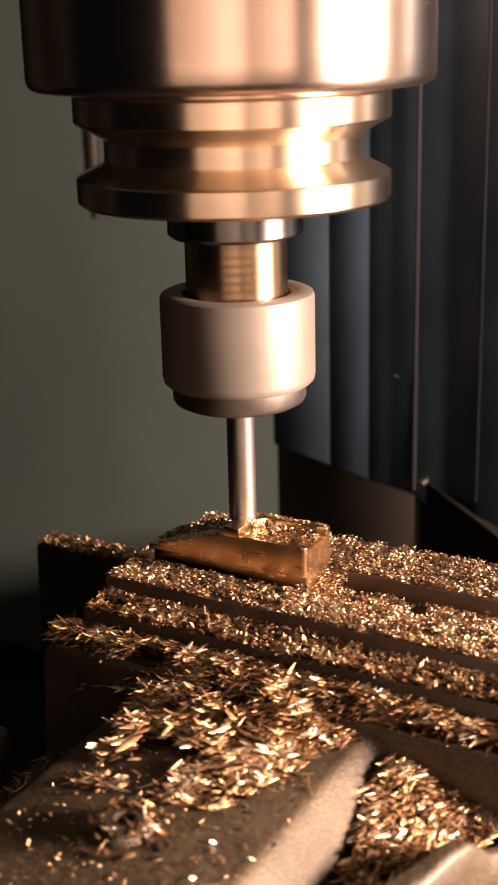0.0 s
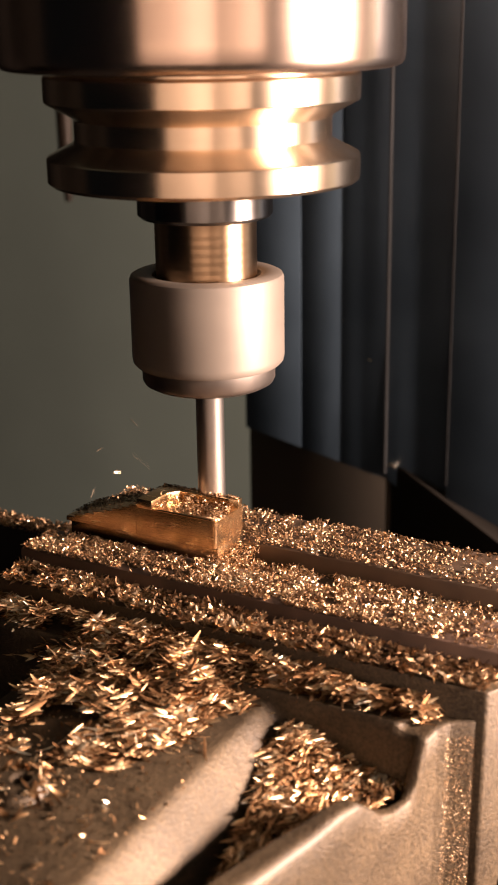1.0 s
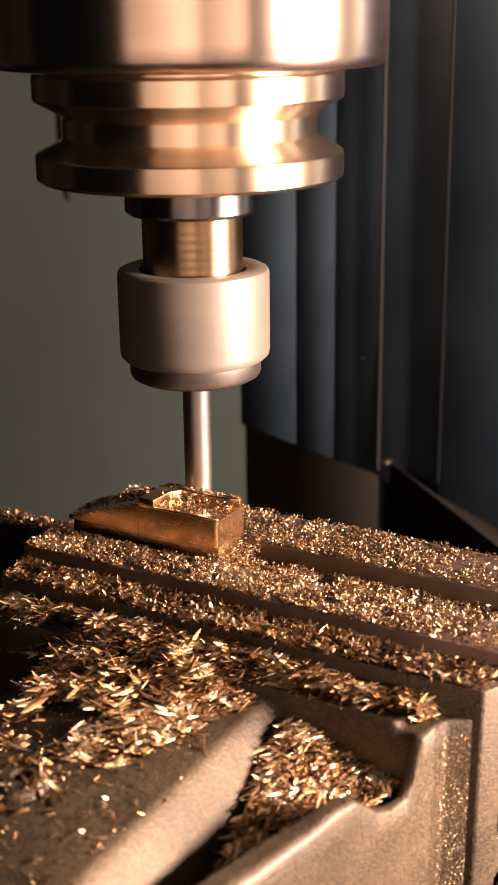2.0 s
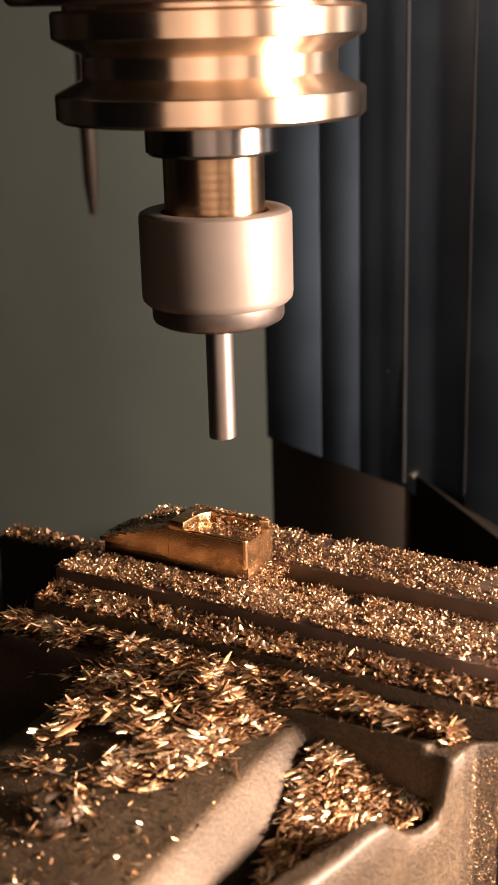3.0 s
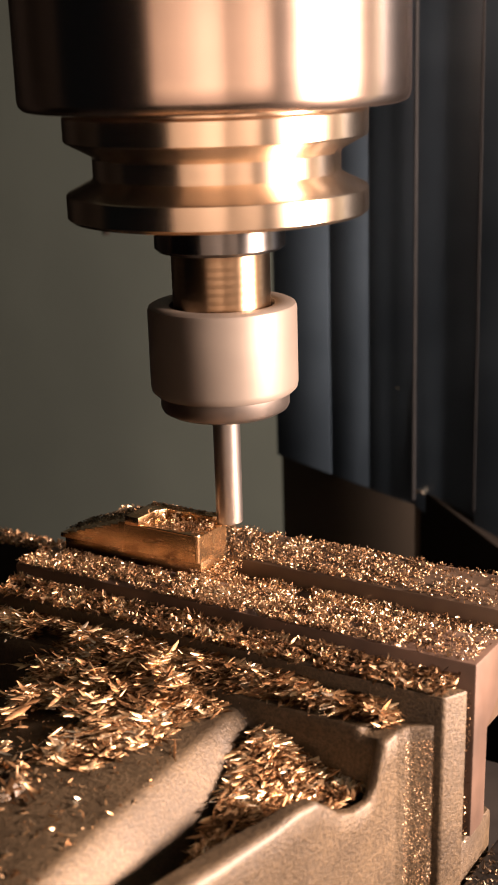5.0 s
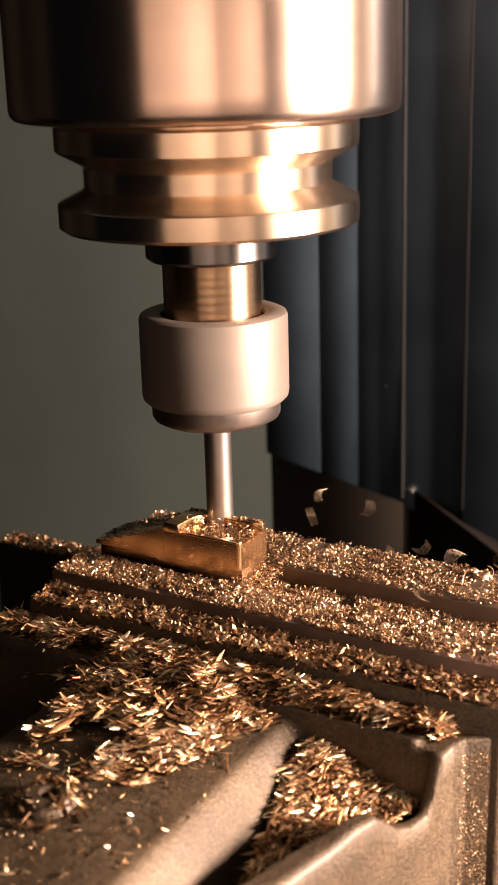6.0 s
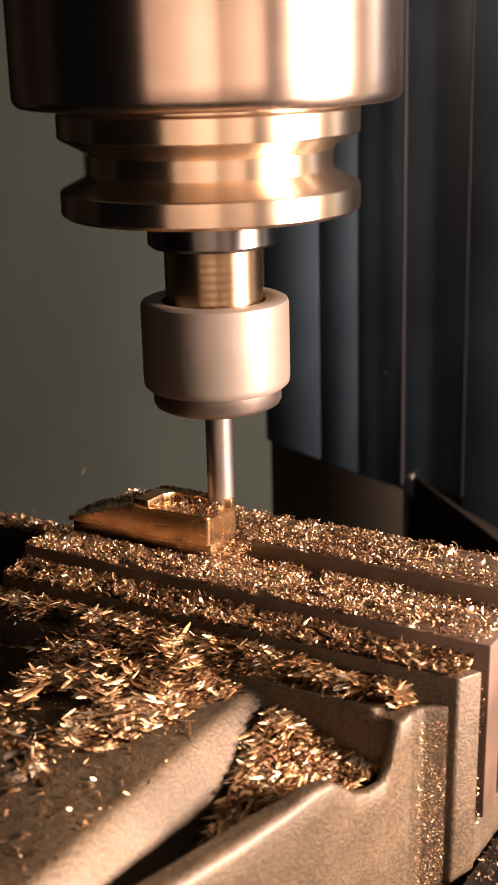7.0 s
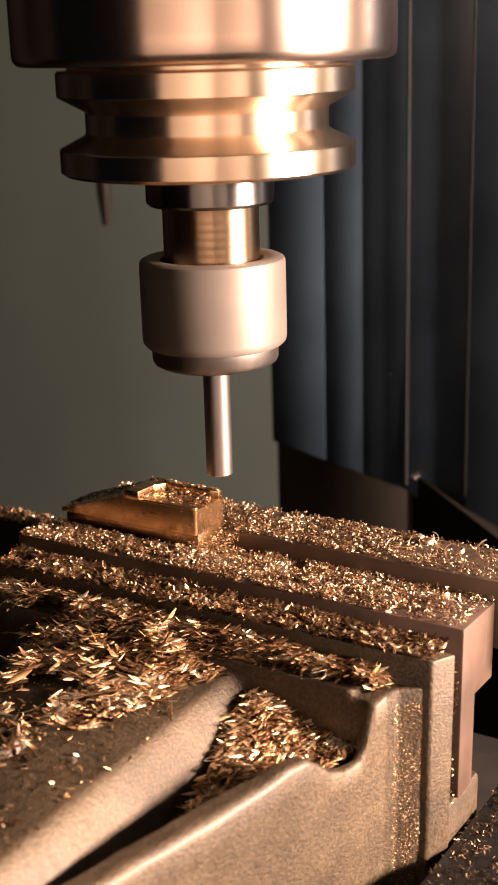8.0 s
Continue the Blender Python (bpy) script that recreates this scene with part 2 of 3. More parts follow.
def way_cover():
    """The column's foot below the sheet cover."""
    w = thing("machine_column", "dirty brown-grey foot of the machine column below the dark cover", "machine column")
    d = Vector((128, -35)).normalized()
    n = Vector((-d.y, d.x))
    p0 = Vector((-97, 192))
    p1 = p0 + d * 275
    def falling(bm, slope):
        """Lets the upper edge fall away from the corner on."""
        for v in bm.verts:
            if v.co.z > -0.1:
                v.co.z -= slope * max(0.0, v.co.x + 0.030)
        return bm

    pm = p0 + d * 70
    part("foot", prism([tuple(p0), tuple(pm), tuple(pm + n * 60), tuple(p0 + n * 60)], -160, -34, "z", 2.0), FOOT_IRON, w)
    # same foot; its right part has its shade put into a near-black colour
    part("foot", falling(prism([tuple(pm), tuple(p1), tuple(p1 + n * 60), tuple(pm + n * 60)], -160, -41, "z", 1.0), 0.42), FOOT_SHADED, w)
    part("plinth", box(-160, 220, 188, 380, -329, -150, 4.0), SLAB, w)
    return w


FOOT_IRON = metal("dirty_column_iron", (0.12, 0.105, 0.085), (0.06, 0.052, 0.042), (0.7, 0.85), 25.0, metallic=0.0, shine=0.15)
# shaded copy of the column iron, darkened so its edges show no bright lines
FOOT_SHADED = metal("shaded_foot", (0.014, 0.012, 0.010), (0.007, 0.006, 0.005), (0.8, 0.9), 30.0, metallic=0.0, shine=0.1)
way_cover()


# ---- spindle ----
def spindle():
    s = thing("spindle", "bright steel milling spindle holding a collet chuck and end mill", "milling spindle")
    part("nose", lathe([(0, 91.0), (38.4, 91.0), (39.2, 91.3), (39.9, 92.1), (40.15, 93.2), (40.15, 97), (40.15, 190), (0, 190)], 160), NOSE, s, "broad ground steel spindle nose")
    part("flange", lathe([(0, 68.8), (30.7, 68.8), (31.5, 69.5), (31.5, 74.0), (31.2, 74.4), (26.2, 76.9), (25.8, 77.4), (25.8, 81.4), (26.2, 81.9), (31.2, 84.6), (31.5, 85.0), (31.5, 89.6), (31.0, 90.1), (29.0, 90.2), (29.0, 91.0), (0, 91.0)], 160), HOLDER, s, "tool holder flange with a V groove")
    part("collar", lathe([(0, 61.3), (11.0, 61.3), (13.2, 61.6), (13.9, 62.3), (13.9, 68.8), (0, 68.8)], 96), DARK_STEEL_BRIGHT, s, "dark polished holder collar")
    prof = [(0, 44.6), (10.6, 44.6)]
    z = 49.6
    while z < 59.8:
        prof += [(10.5, z), (10.54, z + 0.6), (10.54, z + 0.9), (10.5, z + 1.5)]
        z += 1.75
    prof += [(10.6, 61.3), (0, 61.3)]
    part("thread", lathe(prof, 96), THREAD, s, "bronze-coloured collet thread")
    nut = part("nut", lathe([(11.3, 44.6), (11.4, 49.8), (12.2, 50.1), (15.0, 50.1), (15.8, 49.7), (16.1, 48.9), (16.1, 32.6), (15.9, 31.5), (15.2, 30.8), (13.0, 30.6)], 128), NUT, s, "satin grey round collet nut")
    part("nut_ring", lathe([(13.5, 31.5), (14.1, 30.7), (14.1, 27.7), (13.7, 26.9), (12.4, 26.2), (6.5, 26.2)], 128), RING, nut, "darker polished ring below the nut")
    part("collet", lathe([(7.5, 26.9), (6.3, 26.4), (5.8, 25.8), (3.4, 25.7), (3.1, 27.0)], 64), CARBIDE, nut)
    part("end_mill", lathe([(0, 0.15), (2.2, 0.1), (2.85, 0.0), (3.0, 0.2), (3.0, 4.0), (3.0, 27.5), (0, 27.5)], 64), CARBIDE, s, "bright six millimetre end mill")
    return s


DARK_STEEL_BRIGHT = metal("dark_polished_steel", (0.27, 0.26, 0.255), (0.21, 0.205, 0.20), (0.22, 0.28), 400.0, relief=0.0, stretch=(0.05, 0.05, 1.0), turned=0.7)
RING = metal("satin_dark_ring", (0.26, 0.235, 0.215), (0.22, 0.195, 0.18), (0.36, 0.44), 500.0, relief=0.0)
SPINDLE = spindle()


def coolant_rod():
    r = thing("coolant_pipe", "thin brown oiled coolant pipe hanging behind the spindle", "pipe")
    part("pipe", lathe([(0, 32), (1.5, 32), (3.2, 46), (3.7, 80), (3.7, 699), (0, 699)], 24, -205, 231), OIL_BROWN, r)
    return r


coolant_rod()


# ---- the vise on the table ----
def smoothstep(a, b, t):
    t = np.clip((t - a) / (b - a), 0, 1)
    return t * t * (3 - 2 * t)


def casting_height(x, y):
    """Top of the movable jaw's casting: back strip, middle web, pocket with notch, tapering outer wall."""
    x, y = np.asarray(x, float), np.asarray(y, float)
    floor = -34.0 + 0 * x
    web_top = -12.4 - 0.06 * np.clip(-28 - y, 0, 200) - 0.0026 * (x - 19) ** 2
    web_side = np.minimum(smoothstep(-28, -23.5, x), 1 - smoothstep(25.5, 39.5, x))
    z = floor + (web_top - floor) * web_side
    strip = smoothstep(-27.6, -26.2, y)
    z = np.maximum(z, floor + (-10.4 - floor) * strip)
    # outer wall: it runs inwards towards the front, with a notch behind
    side = side_line(y)
    wall_top = np.interp(y, [-120, -73, -62, -52, -47, -43, -40.5, -37.8, -34, -30.4, -29.1, -28.2, -27.6, -26.6, -22.4, -19], [-23.5, -19.6, -18.6, -17.4, -16.3, -16.4, -18.4, -21.0, -22.2, -22.0, -20.3, -17.3, -14.8, -12.1, -10.2, -9.8])
    thick = np.interp(y, [-60, -40, -30], [5.5, 3.2, 2.0])
    wall = smoothstep(side - thick - 1.4, side - thick, x)
    z = z + (np.maximum(wall_top, z) - z) * wall
    # the strip's end falls away to the notch
    return np.where(y > -28.4, np.minimum(z, wall_top + np.clip(side - 5.0 - x, 0, 60) * 1.2), z)


def side_line(y):
    """x of the casting's outer side at y, with a rounded rear corner."""
    return np.interp(y, [-120, -37, -28, -24, -22, -20.8, -20.0, -19.4], [30.0, 55.0, 57.2, 58.6, 60.2, 62.2, 63.6, 64.2])


def casting():
    """A grid over the casting, lapped down at its rim to the bed."""
    nx, ny = 190, 200
    ys = np.concatenate([np.linspace(-118, -45, ny - 90), np.linspace(-44.5, -19.42, 90)])
    bm = bmesh.new()
    rows = []
    for y in ys:
        x1 = float(side_line(y))
        x0 = -46.0
        xs = x0 + (x1 - x0) * np.linspace(0, 1, nx) ** 0.8
        z = casting_height(xs, y + 0 * xs)
        r = float(np.interp(y, [-60, -40, -34], [2.4, 1.0, 0.6]))
        edge = np.clip((x1 - xs) / r, 0, 1)
        z = z - r * (1 - np.sqrt(1 - (1 - edge) ** 2))
        edge = np.clip((xs - x0) / 2.0, 0, 1)
        z = z - 2.0 * (1 - np.sqrt(1 - (1 - edge) ** 2))
        rows.append([[x, y, h] for x, h in zip(xs, z)])
    grid = np.array(rows)
    h = grid[:, :, 2]
    for _ in range(1):
        g = np.pad(h, 1, mode="edge")
        h = (g[:-2, 1:-1] + g[2:, 1:-1] + g[1:-1, :-2] + g[1:-1, 2:] + 2 * h) / 6
    grid[:, :, 2] = h
    for j in range(ny):
        for i in range(nx):
            x, y, z = grid[j, i]
            grid[j, i, 2] += 0.25 * noise.noise((x * 0.12, y * 0.12, 3.0)) + 0.07 * noise.noise((x * 0.6, y * 0.6, 9.0))
    verts = [[bm.verts.new(mm(*grid[j, i])) for i in range(nx)] for j in range(ny)]
    for j in range(ny - 1):
        for i in range(nx - 1):
            bm.faces.new((verts[j][i], verts[j][i + 1], verts[j + 1][i + 1], verts[j + 1][i]))
    # sides, in rows of faces so that the skin can be uneven
    rim = [verts[0][i] for i in range(nx)] + [verts[j][nx - 1] for j in range(1, ny)] + [verts[ny - 1][i] for i in range(nx - 2, -1, -1)] + [verts[j][0] for j in range(ny - 2, 0, -1)]
    last = rim
    for k in range(1, 13):
        ring = []
        for v in rim:
            z = v.co.z / MM
            zz = z + (-66 - z) * k / 12
            w = 0.25 * noise.noise((v.co.x / MM * 0.2, v.co.y / MM * 0.2, zz * 0.2))
            ring.append(bm.verts.new(mm(v.co.x / MM + w, v.co.y / MM, zz)))
        for i in range(len(rim)):
            j = (i + 1) % len(rim)
            bm.faces.new((last[i], last[j], ring[j], ring[i]))
        last = ring
    bm.faces.new(last[::-1])
    bmesh.ops.recalc_face_normals(bm, faces=bm.faces[:])
    return bm


def vise():
    v = thing("machine_vise", "brown-grey cast iron machine vise strewn with brass chips", "vise")
    link_mesh("jaw_casting", casting(), CAST, v, True, 60)
    # stepped rear part of the movable jaw, with slanting ends
    part("jaw_step", prism([(-41, -19.6), (65.7, -19.6), (68.2, -14.3), (-41, -14.3)], -66, -4.3, "z", 0.6), CAST, v)
    part("jaw_foot", prism([(-15.0, -36.6), (1.5, -36.6), (2.6, -38.0), (2.4, -50.0), (-7.6, -58.5), (-12.0, -66.0), (-15.0, -66.0)], 48.0, 67.4, "x", 0.9), CAST, v)
    # jaw plate with a thinner lower part
    bm = prism([(-12.5, 0.0), (0.0, 0.0), (0.0, -11.5), (-5.5, -15.5), (-5.5, -34.0), (-7.0, -35.4), (-12.5, -35.4)], -40.5, 68.9, "x", 0.5)
    part("movable_jaw_plate", bm, BLACK_JAW, v, "oily copper-brown steel jaw plate")
    part("fixed_jaw_plate", box(-40.5, 78, 11.4, 29.5, -14, 0.9, 0.6), JAW, v, "brown ground steel jaw plate")
    part("fixed_jaw", box(-38, 30, 22.0, 62, -70, -13.9, 1.5), DARK_STEEL, v)
    part("fixed_jaw_wing", box(-88, -38.2, 22.0, 29.5, -70, -12.8, 1.0), DARK_STEEL, v, "blackened lower end of the fixed jaw")
    part("bed", box(-60, 67, -130, 70, -96, -66, 2.0), DARK_STEEL, v)
    # ledge of the bed beside the jaw, with a rim behind it
    part("bed_ledge", box(68.3, 96, -48, 8.4, -70, -44.5, 0.8), DARK_STEEL, v, "dark chip-covered ledge of the vise bed")
    part("ledge_rim", box(69.0, 96, 8.5, 10.2, -70, -42.6, 0.4), JAW, v)
    # screw in the web
    part("screw_head", lathe([(0, -20.0), (5.4, -20.0), (5.2, -15.6), (4.7, -14.9), (4.3, -13.4), (4.0, -13.1), (1.9, -13.0), (1.6, -13.2), (1.5, -14.6), (0, -14.8)], 40, 3.4, -67.5), CAST, v, "squat oily screw stub with a socket")
    part("clamp_stud", lathe([(0, -66), (3.0, -66), (3.0, -34), (3.8, -33), (4.0, -30.5), (3.0, -28), (1.4, -27), (0, -26.8)], 32, -52.5, -36), JAW, v, "rounded clamp stud beside the jaw")
    return v


rides(vise())


def parallel():
    p = link_mesh("parallel_bar", box(-39, 66, 0.4, 11.0, -20, -3.4, 0.4), JAW)
    return tagged(p, "ground steel parallel bar between the vise jaws", "parallel bar")


rides(parallel())


def terraces():
    """The roughed end of the block: long milled steps that climb towards the boss."""
    treads = [-37.8, -35.6, -33.0, -30.6, -27.9, -25.6, -23.2, -21.2, -19.45]
    outline = [(-37.8, 2.6)]
    for i in range(8):
        z = 3.6 + 0.76 * i
        outline += [(treads[i], z), (treads[i + 1], z + 0.12)]
    outline.append((-19.45, 2.6))
    return prism(outline, 0.1, 11.2, "y", 0.08)


def workpiece():
    """The brass block: a roughed, stepped end and a raised boss with a milled channel."""
    w = thing("brass_workpiece", "milled brass block clamped in the vise jaws", "workpiece")
    part("stepped_end", terraces(), BRASS, w, "roughed brass end with small steps", False)
    part("boss", prism([(-19.4, 0.1)] + [(-0.9 + 0.9 * math.sin(a), 1.0 - 0.9 * math.cos(a)) for a in np.linspace(0, math.pi / 2, 8)] + [(0.0, 11.2), (-19.4, 11.2)], 2.7, 8.6, "z", 0), BRASS, w)
    part("boss_foot", prism([(-37.6, 1.5), (-0.3, 1.5), (-0.3, 11.1), (-37.6, 11.1)], -3.4, 2.75, "z", 0.1), BRASS, w)
    part("back_rim", prism([(-14, 8.9), (-2.0, 8.9), (-0.05, 9.6), (-0.05, 11.15), (-19.3, 11.15), (-19.3, 0.1), (-15.5, 0.1), (-15.5, 6.0)], 8.5, 10.6, "z", 0.15), BRASS, w)
    part("front_rim", prism([(-15.4, 0.1), (-0.9, 0.1), (-0.3, 0.4), (-0.05, 1.0), (-0.1, 1.4), (-15.4, 0.9)], 8.5, 9.0, "z", 0.12), BRASS, w)
    return w


rides(workpiece())

# ---- brass chips ----
RNG = np.random.default_rng(7)


def chip_mesh(name, centres, normals, length, width, curl, mat, tilt=0.5, along=None):
    """Many small bent flakes as one mesh: each has five cross lines, arched along its length and hollowed across it."""
    n = len(centres)
    L = length[0] + (length[1] - length[0]) * RNG.uniform(0, 1, n) ** 1.6
    Wd = width[0] + (width[1] - width[0]) * RNG.uniform(0, 1, n) ** 2.2
    K = RNG.uniform(curl[0], curl[1], n)
    a = RNG.uniform(0, 2 * np.pi, n) if along is None else RNG.normal(along, 0.6, n)
    u = np.stack([np.cos(a), np.sin(a), RNG.normal(0, tilt, n)], 1)
    u /= np.linalg.norm(u, axis=1)[:, None]
    nn = normals + RNG.normal(0, tilt, (n, 3))
    v = np.cross(nn, u)
    v /= np.linalg.norm(v, axis=1)[:, None] + 1e-9
    w = np.cross(u, v)
    steps = 4 if length[1] > 3 else 2
    across = ((-0.5, 0.0), (0.0, 0.11), (0.5, 0.0))
    verts = np.zeros((n, (steps + 1) * 3, 3))
    for k in range(steps + 1):
        s = k / steps - 0.5
        th = K * s * 2
        along_u = np.where(np.abs(K) > 0.05, np.sin(th) / (K * 2 + 1e-9), s) * L
        up = np.where(np.abs(K) > 0.05, (np.cos(th) - 1) / (K * 2 + 1e-9), 0) * L
        taper = 1.0 - 0.75 * abs(2 * s) ** 3
        for e, (side, rise) in enumerate(across):
            verts[:, 3 * k + e] = centres + u * along_u[:, None] + w * (up + rise * Wd)[:, None] + v * (side * Wd * taper)[:, None] + w * (0.24 * side * Wd * s * 2)[:, None]
    me = bpy.data.meshes.new(name)
    per = (steps + 1) * 3
    quads = np.array([[3 * k + e, 3 * k + e + 1, 3 * k + e + 4, 3 * k + e + 3] for k in range(steps) for e in (0, 1)])
    faces = (np.arange(n)[:, None, None] * per + quads[None]).reshape(-1, 4)
    me.from_pydata((verts.reshape(-1, 3) * MM).tolist(), [], faces.tolist())
    me.materials.append(mat)
    me.shade_smooth()
    return new(name, me)


def stuff(ob, label):
    tagged(ob, label, "metal chips", kind="stuff")
    return rides(ob)


def strewn(n, x, y, z, heap=1.0, clump=0.25):
    """Places over a flat strip, heaped by a soft noise."""
    px, py = RNG.uniform(*x, n), RNG.uniform(*y, n)
    keep = np.array([noise.noise((a * clump, b * clump, 1.7)) + 0.6 * noise.noise((a * 0.9, b * 0.9, 4.1)) > -0.32 for a, b in zip(px, py)])
    # thinner towards the jaw's far end
    keep &= RNG.uniform(0, 1, n) < np.interp(px, [30, 46, 66], [1.0, 0.5, 0.2])
    px, py = px[keep], py[keep]
    hz = np.array([0.5 + 0.5 * noise.noise((a * 0.18, b * 0.18, 5.0)) for a, b in zip(px, py)])
    pz = z + RNG.uniform(0.05, 1.0, len(px)) * heap * (0.4 + hz)
    return np.stack([px, py, pz], 1)


UP = np.array([0.0, 0.0, 1.0])
stuff(chip_mesh("fine_chips", strewn(15000, (-40, 76), (11.6, 29), 0.9, 1.1), UP, (0.3, 1.2), (0.2, 0.6), (-1.2, 1.2), FINE, 0.75), "fine glittering brass chips on the fixed jaw")
stuff(chip_mesh("fine_chips", strewn(18500, (-40, 68), (-12.3, -1.2), 0.0, 1.0), UP, (0.35, 1.5), (0.2, 0.6), (-1.2, 1.2), FINE, 0.75), "fine glittering brass chips on the movable jaw plate")
stuff(chip_mesh("fine_chips", strewn(9000, (0.5, 66), (0.0, 11.0), -3.3, 1.4), UP, (0.35, 1.5), (0.2, 0.6), (-1.2, 1.2), FINE, 0.75), "fine glittering brass chips between the jaws")
def banked(n):
    """Chips on the step, swept up against the jaw plate behind it."""
    p = strewn(n, (-40, 66), (-19.4, -12.8), -4.3, 1.0)
    p[:, 2] += 1.2 * np.clip((p[:, 1] + 19.4) / 6.0, 0, 1) ** 1.4
    return p


stuff(chip_mesh("fine_chips", banked(10000), UP, (0.6, 3.4), (0.25, 1.0), (-1.0, 1.0), FINE, 0.45), "fine brass chips on the stepped jaw")
stuff(chip_mesh("fine_chips", strewn(1800, (-87, -42), (22.3, 29.3), -12.8, 1.6), UP, (0.8, 2.0), (0.4, 0.9), (-1.2, 1.2), FINE, 0.6), "fine brass chips on the low end of the fixed jaw")
stuff(chip_mesh("fine_chips", strewn(800, (-18.8, -0.6), (0.9, 8.8), 8.7, 1.2), UP, (0.4, 1.1), (0.25, 0.55), (-1.2, 1.2), FINE, 0.6), "fine brass chips lying in the milled channel")
stuff(chip_mesh("fine_chips", strewn(500, (-19.0, -0.6), (9.4, 11.0), 10.4, 0.5), UP, (0.4, 0.9), (0.25, 0.5), (-1.2, 1.2), FINE, 0.6), "fine brass chips along the block's upper rim")
stuff(chip_mesh("fine_chips", strewn(900, (-2.5, 4.5), (-3.0, 11.0), -1.0, 2.4), UP, (0.3, 0.9), (0.2, 0.5), (-1.2, 1.2), FINE, 0.6), "fine brass dust gathered round the block's foot")


def swarf_on_steps(n):
    x, y = RNG.uniform(-37.4, -20.0, n), RNG.uniform(0.8, 11.0, n)
    return np.stack([x, y, 3.9 + 0.33 * (x + 37.8) + RNG.uniform(0, 0.25, n)], 1)


# brass specks; their dark colour also stands in for shade on the treads
stuff(chip_mesh("fine_chips", swarf_on_steps(900), UP, (0.3, 0.9), (0.2, 0.5), (-0.8, 0.8), DULL, 0.4), "brass swarf on the block's stepped end, coloured dark for its shade")


def heap_top(x, y):
    """Upper surface of the heap over the back strip and the web."""
    lump = 1.4 * np.array([noise.noise((a * 0.13, b * 0.13, 2.2)) + 0.8 * noise.noise((a * 0.32, b * 0.32, 7.0)) for a, b in zip(x, y)])
    base = -7.4 - 0.215 * np.clip(-21.5 - y, 0, 99)
    side = np.where(x < 4, ((x - 4) / 19.5) ** 2, (np.clip(x - 10, 0, 99) / 10.5) ** 2) * 2.6
    back = np.clip((y + 25.5) / 2.0, 0, 1)
    side = side * (1 - back) + back * 1.2 * (np.abs(x - 5) / 50)
    return base - side + (1.5 - 0.9 * back) * lump + 1.0 * back


def pile_points(n):
    """Chips on and just under the heap's surface, thinning out where it meets the casting."""
    x = RNG.uniform(-46, 56.5, n)
    y = np.where(RNG.uniform(0, 1, n) < 0.25, RNG.uniform(-26.6, -19.8, n), RNG.uniform(-58, -19.8, n))
    ground = casting_height(x, y)
    top = heap_top(x, y)
    depth = top - ground
    lip = np.where(x < -19, -26.8, -60.0)
    keep = ground > -22
    keep &= (depth > -0.6 - RNG.exponential(0.22, n)) & (y > lip) & ~((x > 32) & (y < -25.6))
    # bare patches towards the front and the screw stub
    patch = np.array([noise.noise((a * 0.11, b * 0.15, 31.0)) for a, b in zip(x, y)])
    keep &= patch < 0.5 - 0.85 * smoothstep(-36, -50, y) * smoothstep(16, -4, x) + RNG.normal(0, 0.05, n)
    x, y, ground, top = x[keep], y[keep], ground[keep], top[keep]
    hollow = np.array([noise.noise((a * 0.27, b * 0.27, 12.0)) for a, b in zip(x, y)])
    z = np.maximum(ground + 0.15, top - RNG.uniform(0, 1, len(x)) ** 2 * 1.4 - 3.4 * smoothstep(0.05, 0.4, hollow))
    return np.stack([x, y, z], 1)


def pocket_points(n):
    """The heap that fills the pocket between web and outer wall and leans against the web's end."""
    x = RNG.uniform(31, 58, n)
    y = RNG.uniform(-82, -26.8, n)
    edge = side_line(y) - 4.0
    top = np.interp(y, [-82, -60, -45, -36, -30, -26.8], [-29, -25.5, -21.5, -18.0, -15.6, -15.0])
    top = top - np.clip((x - 34.5) * 0.42, 0, 5.5) * smoothstep(-45, -34, y)
    keep = (x < edge) & (x > 31 + np.clip(-30 - y, 0, 99) * 0.17) & (casting_height(x, y) < top - 0.2) & (RNG.uniform(0, 1, n) < np.interp(y, [-82, -62, -50], [0.1, 0.6, 1.0]))
    x, y, top = x[keep], y[keep], top[keep]
    z = np.maximum(top - RNG.uniform(0, 1, len(x)) ** 2 * 2.5, casting_height(x, y) + 0.2)
    ok = z < top + 1.2
    return np.stack([x[ok], y[ok], z[ok]], 1)


def one_chip(length, width, curl):
    """A single bent needle chip with thickness."""
    bm = bmesh.new()
    rows = []
    for k in range(6):
        t = k / 5 - 0.5
        w = width * (1 - 0.6 * abs(2 * t) ** 5) / 2
        x, z = length * math.sin(curl * t) / curl, length * (1 - math.cos(curl * t)) / curl
        rows.append([bm.verts.new(mm(x, -w, -z)), bm.verts.new(mm(x, 0, -z + width * 0.16)), bm.verts.new(mm(x, w, -z)), bm.verts.new(mm(x, 0, -z - 0.05))])
    for a, b in zip(rows, rows[1:]):
        for i in range(4):
            bm.faces.new((a[i], a[(i + 1) % 4], b[(i + 1) % 4], b[i]))
    bm.faces.new(rows[0][::-1])
    bm.faces.new(rows[-1])
    bmesh.ops.recalc_face_normals(bm, faces=bm.faces[:])
    me = bpy.data.meshes.new("chip")
    bm.to_mesh(me)
    bm.free()
    me.materials.append(ONE_CHIP)
    me.shade_smooth()
    return me


CHIP_SHAPES = [one_chip(RNG.uniform(2.6, 5.6), RNG.uniform(0.45, 1.2), RNG.uniform(0.2, 0.9)) for _ in range(12)]


